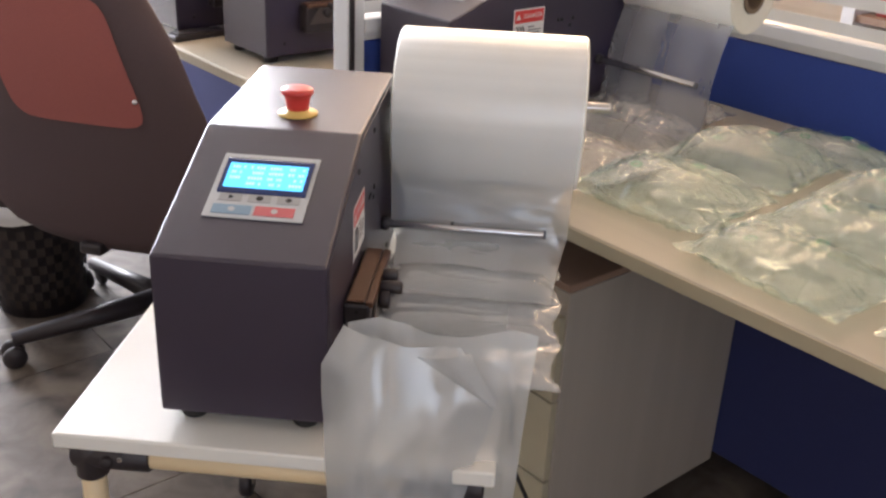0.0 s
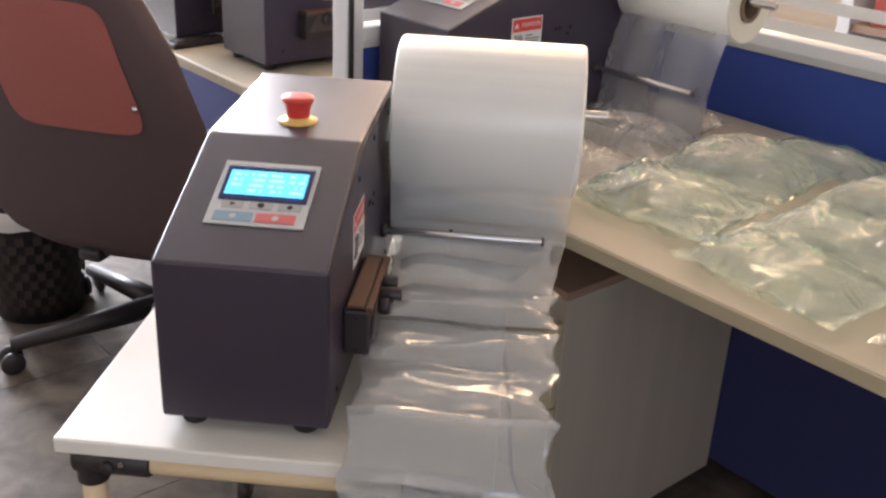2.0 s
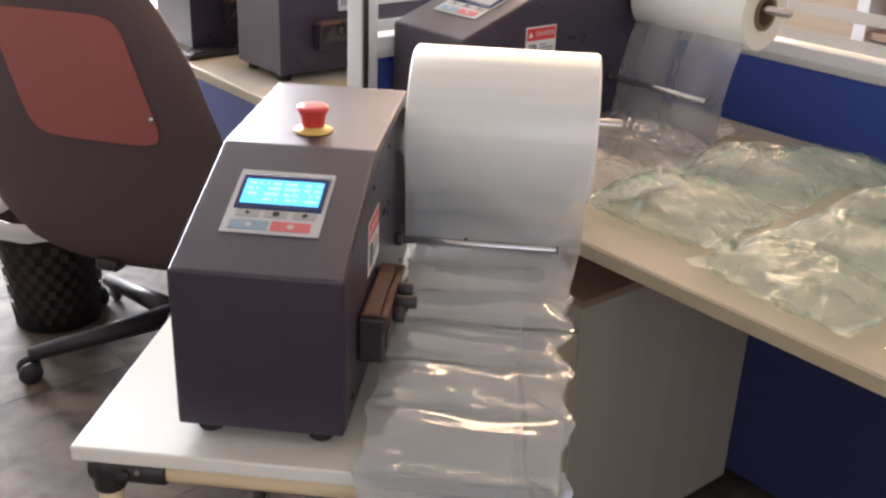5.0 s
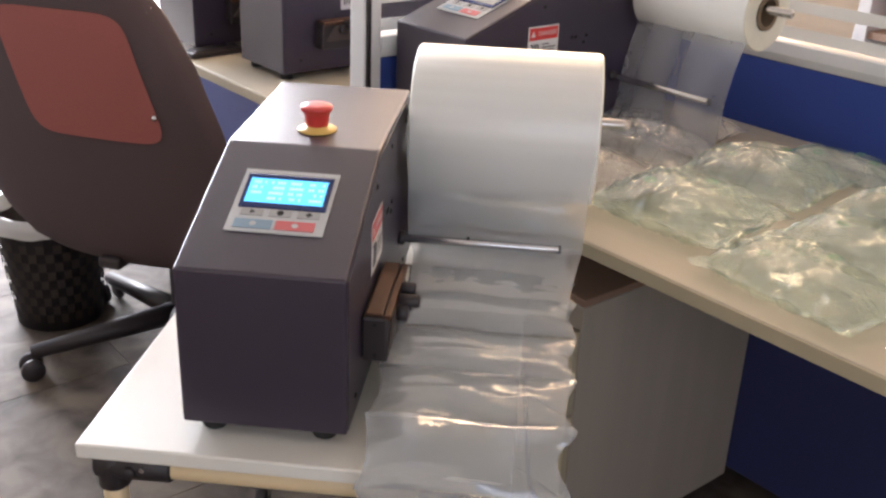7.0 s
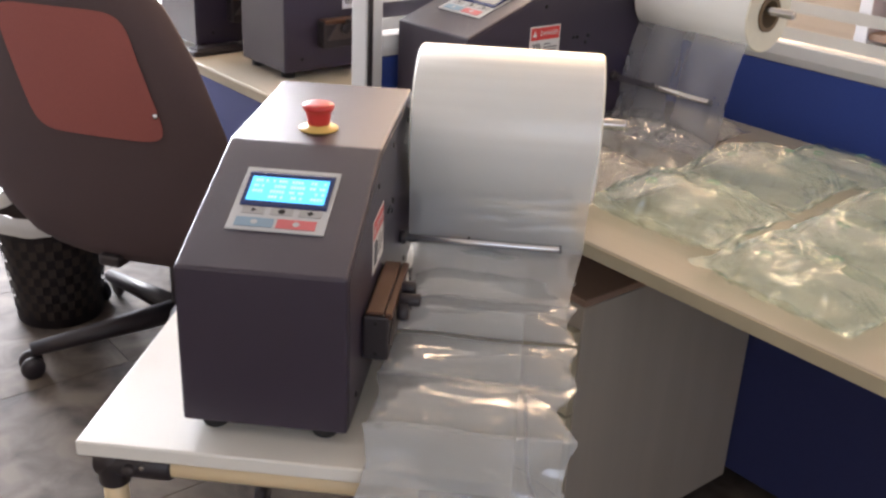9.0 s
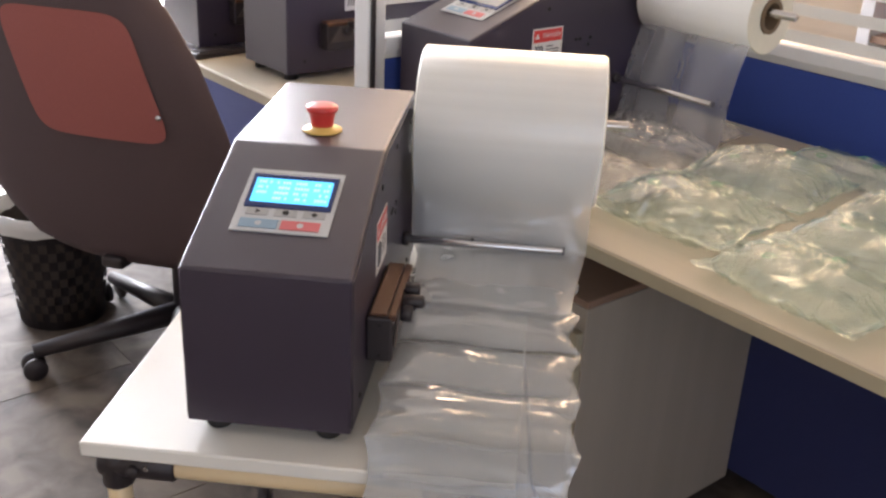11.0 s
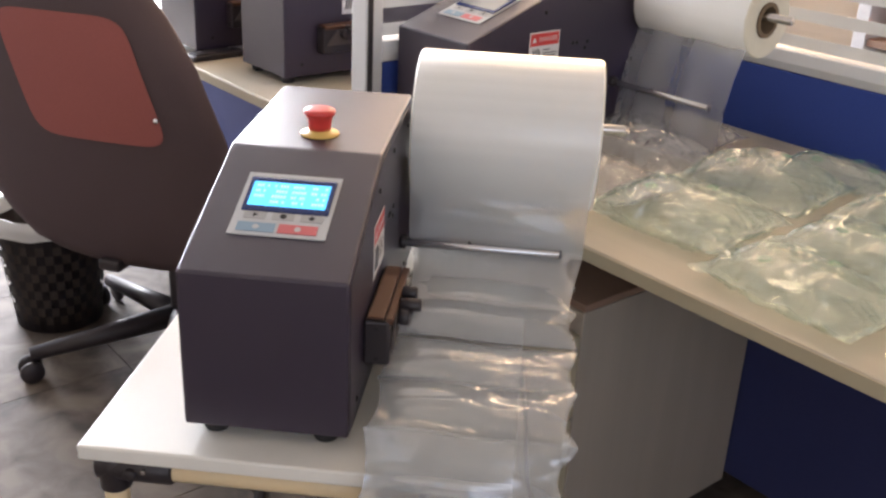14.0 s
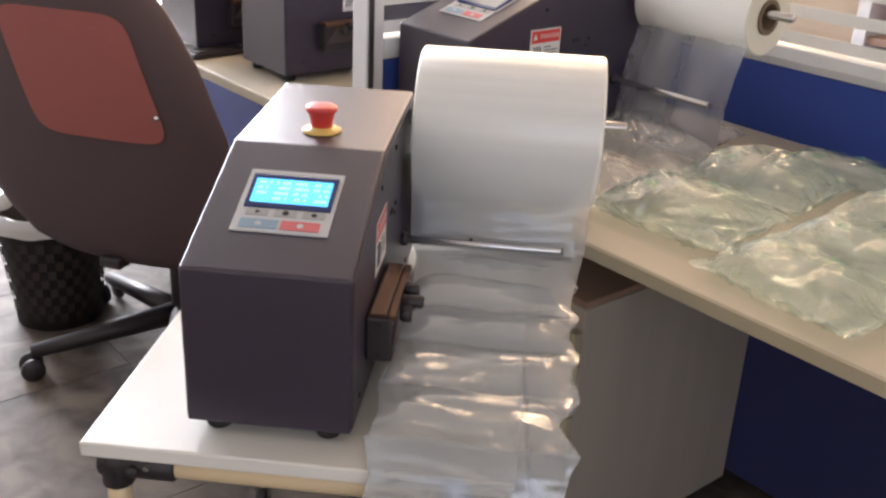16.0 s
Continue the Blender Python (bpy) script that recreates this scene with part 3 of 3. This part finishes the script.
# ---- air cushions on the desk ----
def cushion(name, m, lx, ly, h, mat, seed, label):
    """A filled pillow lying flat: swollen middle, flat welded border, creases at the seams."""
    rnd = random.Random(seed)
    o = Vector((rnd.uniform(0, 50), rnd.uniform(0, 50), 0))
    b = bmesh.new()
    nx, ny = 96, 72
    grids = []
    for side in (1, -1):
        g = []
        for j in range(ny + 1):
            row = []
            for i in range(nx + 1):
                u, v = 2 * i / nx - 1, 2 * j / ny - 1
                a = max(0.0, 1 - abs(u / 0.95) ** 3.2) * max(0.0, 1 - abs(v / 0.93) ** 2.6)
                a = a ** 0.62
                edge = 1 - a
                p = Vector((u * lx * 9, v * ly * 9, 0)) + o
                fold = abs(noise.noise(Vector((u * 2.2, v * 11, 0)) + o)) * abs(u) ** 2 + abs(noise.noise(Vector((u * 13, v * 2, 5)) + o)) * abs(v) ** 2
                ridge = (1 - abs(noise.noise(p * 1.1 + o))) ** 9 * (0.25 + edge) + 0.5 * (1 - abs(noise.noise(p * 2.4 - o))) ** 10 * (0.2 + 0.8 * max(0.0, noise.noise(p * 0.5 + o) + 0.3))
                z = side * h / 2 * a * (1 + 0.22 * noise.noise(p * 0.7) - 1.5 * fold * (0.45 + edge)) + side * 0.014 * ridge * a
                z += 0.010 * edge * noise.noise(p * 1.7)
                pull = 1 - 0.05 * (1 - abs(v) ** 2) * abs(u)
                pull2 = 1 - 0.07 * (1 - abs(u) ** 2) * abs(v)
                x, y = u * lx / 2 * pull + 0.003 * noise.noise(p * 2), v * ly / 2 * pull2 + 0.004 * noise.noise(p * 2 + o)
                row.append(b.verts.new((x, y, max(z, -h * 0.22) + h * 0.22 + 0.0015 + 0.0006 * side)))
            g.append(row)
        grids.append(g)
    for k, g in enumerate(grids):
        for j in range(ny):
            for i in range(nx):
                f = (g[j][i], g[j][i + 1], g[j + 1][i + 1], g[j + 1][i])
                b.faces.new(f if k == 0 else f[::-1])
    b.verts.ensure_lookup_table()
    spots = [b.verts[(ny * a // 20) * (nx + 1) + nx * c // 20].co.copy() for a, c in ((6, 7), (13, 12), (8, 16))[:rnd.randint(1, 3)]]
    ob = part(name, b, mat, None, "", True)
    ob.matrix_world = m
    for q in spots if mat is M_GREENFILM else ():
        ring = lathe([(0.0075, 0), (0.010, 0), (0.010, 0.0006), (0.0075, 0.0006), (0.0075, 0)], pose(q.x, q.y, q.z + 0.0012, rnd.uniform(-8, 8), rnd.uniform(-8, 8)), 20, None, False)
        part("printed_mark", ring, M_MARK, ob, "small green printed ring")
    return tagged(ob, label, "air cushion", "air cushions on the desk")


GREEN = "green-tinted inflated plastic air cushion lying on the desk"
CLEAR = "clear inflated plastic air cushion lying on the desk"
for i, (u, v, lu, lv, h, turn, mat, lab) in enumerate((
        (-0.300, 1.330, 0.30, 0.22, 0.078, 8, M_CLEARFILM, CLEAR),
        (-0.215, 1.155, 0.29, 0.20, 0.090, 4, M_CLEARFILM, CLEAR),
        (-0.165, 0.960, 0.28, 0.19, 0.07, 2, M_CLEARFILM, CLEAR),
        (0.065, 0.940, 0.29, 0.25, 0.10, 3, M_GREENFILM, GREEN),
        (0.045, 1.200, 0.28, 0.26, 0.10, 6, M_GREENFILM, GREEN),
        (0.090, 1.410, 0.26, 0.15, 0.06, 4, M_GREENFILM, GREEN),
        (0.365, 0.845, 0.30, 0.19, 0.085, -4, M_GREENFILM, GREEN),
        (0.375, 1.045, 0.31, 0.20, 0.09, -2, M_GREENFILM, GREEN),
        (0.350, 1.255, 0.30, 0.20, 0.085, 0, M_GREENFILM, GREEN),
        (0.690, 0.870, 0.30, 0.20, 0.060, 2, M_GREENFILM, GREEN),
        (0.700, 1.080, 0.30, 0.20, 0.085, 0, M_GREENFILM, GREEN))):
    cushion("air_cushion", office(u, v, DESK_Z + 0.001, turn), lu, lv, h, mat, i, lab)

# film that hangs from the desk machine's roll to the desk
b = bmesh.new()
hang = [(0.505, 0.236), (0.480, 0.18), (0.464, 0.125), (0.460, 0.09), (0.452, 0.04), (0.44, 0.010), (0.40, 0.005)]
rows = [[b.verts.new((0.236 + 0.288 * i / 12, y + 0.004 * math.sin(i * 1.3 + 3 * y), z)) for i in range(13)] for y, z in hang]
for r0, r1 in zip(rows, rows[1:]):
    for i in range(12):
        b.faces.new((r0[i], r0[i + 1], r1[i + 1], r1[i]))
bmesh.ops.subdivide_edges(b, edges=b.edges[:], cuts=1, use_grid_fill=True, smooth=0.0)
o = tagged(part("film_sheet", b, M_THINFILM, None, "", True), "milky plastic film hanging from the roll to the desk", "plastic film")
o.matrix_world = M2

# open shelf unit seen through the striped glass
sh = thing("shelf_unit", office(-0.81, 3.0), "tall dark shelf unit with white uprights", "shelf")
part("back_panel", box(0.0, 0.30, 0.0, 1.2, 0.32, 1.9), M_PLASTIC, sh)
for x in (0, 0.6, 1.16):
    part("upright", box(x, 0, 0, x + 0.05, 0.30, 1.9, 0.003), M_ALU, sh, "white upright")
for z in (0.3, 0.72, 1.14, 1.56):
    for x in (0.051, 0.651):
        part("shelf", box(x, 0.01, z, x + 0.508, 0.298, z + 0.025), M_BROWN, sh)
for x, z, w, h, mt in ((0.10, 0.746, 0.14, 0.2, M_RED), (0.27, 0.746, 0.2, 0.14, M_PLASTIC), (0.70, 0.746, 0.25, 0.22, M_RED), (0.12, 0.326, 0.3, 0.24, M_CARD)):
    b = tagged(part("storage_box", box(x, 0.05, z, x + w, 0.25, z + h, 0.006), mt), "small storage box on the shelf unit", "box", "boxes on the shelf unit")
    b.matrix_world = office(-0.81, 3.0)

# power cable by the cart
cu = bpy.data.curves.new("cable", "CURVE")
cu.dimensions, cu.bevel_depth, cu.bevel_resolution = "3D", 0.004, 3
sp = cu.splines.new("NURBS")
pts = [(0.40, 0.69, 0.60), (0.45, 0.60, 0.45), (0.468, 0.50, 0.31), (0.472, 0.50, 0.25), (0.51, 0.50, 0.18), (0.56, 0.48, 0.05), (0.66, 0.40, 0.006), (0.95, 0.35, 0.006)]
sp.points.add(len(pts) - 1)
for p, q in zip(sp.points, pts):
    p.co = (*q, 1)
sp.use_endpoint_u = True
tmp = new("tmp", cu)
bpy.context.view_layer.update()
me = bpy.data.meshes.new_from_object(tmp)
bpy.data.objects.remove(tmp)
me.materials.append(M_RUBBER)
tagged(new("power_cable", me), "black power cable hanging to the floor", "cable")


# floor tiles, laid along the desks
tile = box(-0.299, -0.299, -0.012, 0.299, 0.299, 0, 0.001)
tile_mesh = part("tile", tile, M_FLOOR, FLOOR)
for a in range(-12, 13):
    for c in range(-12, 13):
        x, y, _ = uv(0.6 * a + 0.21, 0.6 * c + 0.12)
        if -4.75 < x < 4.75 and -3.95 < y < 4.75:
            t = new("tile", tile_mesh.data)
            t.parent = FLOOR
            t.matrix_local = M45 @ pose(0.6 * a + 0.21, 0.6 * c + 0.12, 0)
bpy.data.objects.remove(tile_mesh)


# ---- film that runs off the roll ----
RC = (0.56, CART_Z + 0.287)          # the roll's axis in y, z
NODES = [(0.492, 0.930), (0.488, 0.770), (0.462, 0.735), (0.27, 0.731), (0.09, 0.71), (0.0, 0.69), (-0.05, 0.67), (-0.075, 0.62), (-0.09, 0.50), (-0.10, 0.12), (-0.16, 0.03), (-4.0, 0.02)]
CUM = [0.0]
for (a0, b0), (a1, b1) in zip(NODES, NODES[1:]):
    CUM.append(CUM[-1] + math.hypot(a1 - a0, b1 - b0))
PITCH, WIDE, SPEED, START = 0.10, 0.275, 0.26, 0.42


def web_point(s):
    """The place in y, z on the film's way at the length s from the roll, before it the windings."""
    if s <= 0:
        a = math.atan2(NODES[0][1] - RC[1], NODES[0][0] - RC[0]) + s / 0.085
        return RC[0] + 0.085 * math.cos(a), RC[1] + 0.085 * math.sin(a)
    for i in range(len(NODES) - 1):
        if s <= CUM[i + 1] or i == len(NODES) - 2:
            f = (s - CUM[i]) / (CUM[i + 1] - CUM[i])
            return tuple(p + f * (q - p) for p, q in zip(NODES[i], NODES[i + 1]))


def web_pose(s):
    (y0, z0), (y1, z1) = web_point(s - 0.04), web_point(s + 0.04)
    y, z = web_point(s)
    return Matrix.Translation((0.243, y, z)) @ Matrix.Rotation(math.atan2(z1 - z0, y1 - y0) - math.pi, 4, "X")


def cushion_mesh(seed):
    """One cushion of the chain: two skins welded at the seams, pulled into creases at its sides."""
    rnd = random.Random(seed)
    b = bmesh.new()
    nx, ny = 44, 20
    o = Vector([rnd.uniform(0, 40) for _ in range(3)])
    fat, pinch, skew = rnd.uniform(0.010, 0.018), rnd.uniform(0.035, 0.085), rnd.uniform(-0.012, 0.012)
    for side in (1, -1):
        grid = []
        for j in range(ny + 1):
            v = j / ny
            arch = math.sin(math.pi * v)
            row = []
            for i in range(nx + 1):
                u = i / nx
                rim = abs(2 * u - 1)
                puff = arch ** 0.75 * (1 - rim ** 5)
                w = WIDE * (1 - pinch * arch ** 1.5 * (1 + 0.5 * noise.noise(o + Vector((0, v * 3, 0)))))
                q = Vector((u * 2.6, v * 1.3, 0)) + o
                across = (1 - abs(noise.noise(Vector((u * 1.5, v * 4.5 + u * skew * 40, 3)) + o))) ** 5
                fan = (1 - abs(noise.noise(Vector((u * 2.5, v * 7, side)) + o))) ** 4 * rim ** 3
                h = side * fat * puff * (1 + 0.5 * noise.noise(q)) + 0.007 * noise.noise(q * 0.8) * arch + (0.0040 * across + 0.003 * fan) * arch * side + 0.001 * side
                x = 0.010 * arch + u * (w - 0.010 * arch) + 0.004 * noise.noise(Vector((u * 3, v * 5, 9)) + o) * arch
                y = (0.5 - v) * (PITCH + 0.001) + skew * (u - 0.5) * arch + 0.006 * math.sin(2.6 * u + 0.4) + 0.003 * math.sin(8 * u)
                row.append(b.verts.new((x, y, h)))
            grid.append(row)
        for j in range(ny):
            for i in range(nx):
                b.faces.new((grid[j][i], grid[j][i + 1], grid[j + 1][i + 1], grid[j + 1][i]))
    return b


# flat run of the film between the roll and the sealing unit
b = bmesh.new()
wound = [(RC[0] + 0.1275 * math.cos(radians(a)), RC[1] + 0.1275 * math.sin(radians(a))) for a in range(40, 187, 12)]
web = wound + [(0.4375, 0.90), (0.4430, 0.86), (0.4500, 0.81), (0.4572, 0.770), (0.4585, 0.760), (0.4535, 0.7535), (0.445, 0.7515), (0.42, 0.748), (0.34, 0.744), (0.26, 0.733)]
rows = []
for j, (y, z) in enumerate(web):
    k = j - len(wound)
    left = 0.236 + 0.007 * max(0, k - 5)
    right = 0.534 if k < 0 else (0.531, 0.529, 0.528, 0.528, 0.528, 0.527, 0.525, 0.521, 0.510, 0.501)[k]
    flat = min(1.0, max(0.0, (k - 1) / 3))
    rows.append([b.verts.new((left + (right - left) * i / 24, y + flat * 0.0035 * noise.noise(Vector((i * 0.22, j * 0.25, 8))), z + 0.004 * (k > 5) * noise.noise(Vector((i * 0.35, j * 0.5, 3))))) for i in range(25)])
for r0, r1 in zip(rows, rows[1:]):
    for i in range(24):
        b.faces.new((r0[i], r0[i + 1], r1[i + 1], r1[i]))
bmesh.ops.subdivide_edges(b, edges=b.edges[:], cuts=2, use_grid_fill=True, smooth=0.6)
tagged(part("film_web", b, M_WEB, None, "", True), "flat milky plastic film drawn off the roll past the guide rod", "plastic film")


def sheet(n, k, place):
    b = bmesh.new()
    g = [[b.verts.new(place(i / n, j / k)) for i in range(n + 1)] for j in range(k + 1)]
    for j in range(k):
        for i in range(n):
            b.faces.new((g[j][i], g[j][i + 1], g[j + 1][i + 1], g[j + 1][i]))
    return b


def crease(q):
    return (1 - abs(noise.noise(q))) ** 5


def front_layer(u, v):
    """The turned-over layer in front, with an uneven upper edge and a bowed left side."""
    top = np.interp(u, (0, 0.45, 0.78, 1), (0.111, 0.089, 0.094, 0.024))
    z = top - v * (top + 0.30)
    left = np.interp(z, (-0.3, -0.106, -0.03, 0.06, 0.111), (-0.008, -0.011, -0.018, -0.023, 0.004))
    right = np.interp(z, (-0.3, -0.137, -0.053, 0.024, 0.111), (0.150, 0.155, 0.175, 0.196, 0.190))
    q = Vector((u * 1.8, v * 2.0, 7))
    y = -0.030 - 0.022 * math.sin(math.pi * u) * math.sin(math.pi * min(1.0, v * 1.2)) + 0.014 * noise.noise(q) + 0.006 * crease(q * 1.7 + Vector((3, u, 0))) - 0.07 * v
    return left + u * (right - left) + 0.003 * noise.noise(q * 3), y, z


def rear_layer(u, v):
    """The layer behind it, which runs on to the film's right side."""
    top = 0.100 + 0.008 * math.sin(9 * u)
    z = top - v * (top + 0.30)
    q = Vector((u * 2.2, v * 2.4, 17))
    y = -0.004 + 0.012 * noise.noise(q) + 0.006 * crease(q * 1.6) - 0.08 * v
    return 0.004 + u * (0.236 - 0.03 * v) + 0.004 * noise.noise(q * 2), y, z


def turned_corner(u, v):
    """A corner folded over towards the front."""
    a, c, d = Vector((0.096, -0.052, 0.090)), Vector((0.160, -0.048, 0.098)), Vector((0.197, -0.050, 0.022))
    p = a.lerp(c, u).lerp(d, v)
    return p.x, p.y - 0.008 * math.sin(math.pi * u) * (1 - v), p.z


FLAP = tagged(part("film_end", sheet(36, 40, front_layer), M_FOLDED, None, "", True), "crumpled folded free end of the plastic film", "plastic film")
part("rear_layer", sheet(30, 34, rear_layer), M_FOLDED, FLAP, "", True)
part("turned_corner", sheet(10, 10, turned_corner), M_FOLDED, FLAP, "folded-over corner", True)
COUNT = 52
HEAD = 0.557                          # length of film already out at the start
MESHES = []
for k in range(9):
    o = part("film_cushion", cushion_mesh(k), M_FILM, None, "", True)
    MESHES.append(o.data)
    bpy.data.objects.remove(o)
CHAIN = []
for i in range(COUNT):
    o = tagged(new("film_cushion", MESHES[(i * 4) % 9]), "clear plastic air cushion in a running chain", "air cushion", "chain of film cushions")
    CHAIN.append((o, HEAD - i * PITCH))


def run(t):
    """How far the film has run at t seconds."""
    return 0.0 if t <= START else SPEED * (t - START) + 0.14 * min(1.0, (t - START) / 0.4)


def motions():
    for ob, s0 in CHAIN:
        rows, t = [(0.0, web_pose(s0))], START
        while t < 16.0:
            s = s0 + run(t)
            rows.append((t, web_pose(s)))
            t += 0.06 if -0.12 < s < 1.35 else 0.25
        rows.append((16.0, web_pose(s0 + run(16.0))))
        walk(ob, rows)
    walk(FLAP, [(0.0, pose(0.240, 0.01, 0.715)), (0.25, pose(0.240, 0.01, 0.715)), (0.42, pose(0.240, 0.008, 0.708, 1)), (0.50, pose(0.236, 0.0, 0.668, 8)), (0.60, pose(0.238, -0.02, 0.610, 14)),
                (0.70, pose(0.242, -0.04, 0.545, 22)), (0.85, pose(0.244, -0.07, 0.44, 36)), (1.0, pose(0.246, -0.10, 0.34, 50)), (1.3, pose(0.246, -0.15, 0.18, 72)), (1.6, pose(0.246, -0.26, 0.07, 88)), (16.0, pose(0.246, -4.0, 0.07, 88))])
    turn = [(0.0, 0.0), (START, 0.0)]
    t = START
    while t < 16.0:
        t = min(16.0, t + 0.5)
        turn.append((t, run(t) / 0.125))
    base = pose(0.2335, 0.56, CART_Z + 0.287)
    walk(MAIN_ROLL, [(t, base @ Matrix.Rotation(a, 4, "X")) for t, a in turn])


motions()
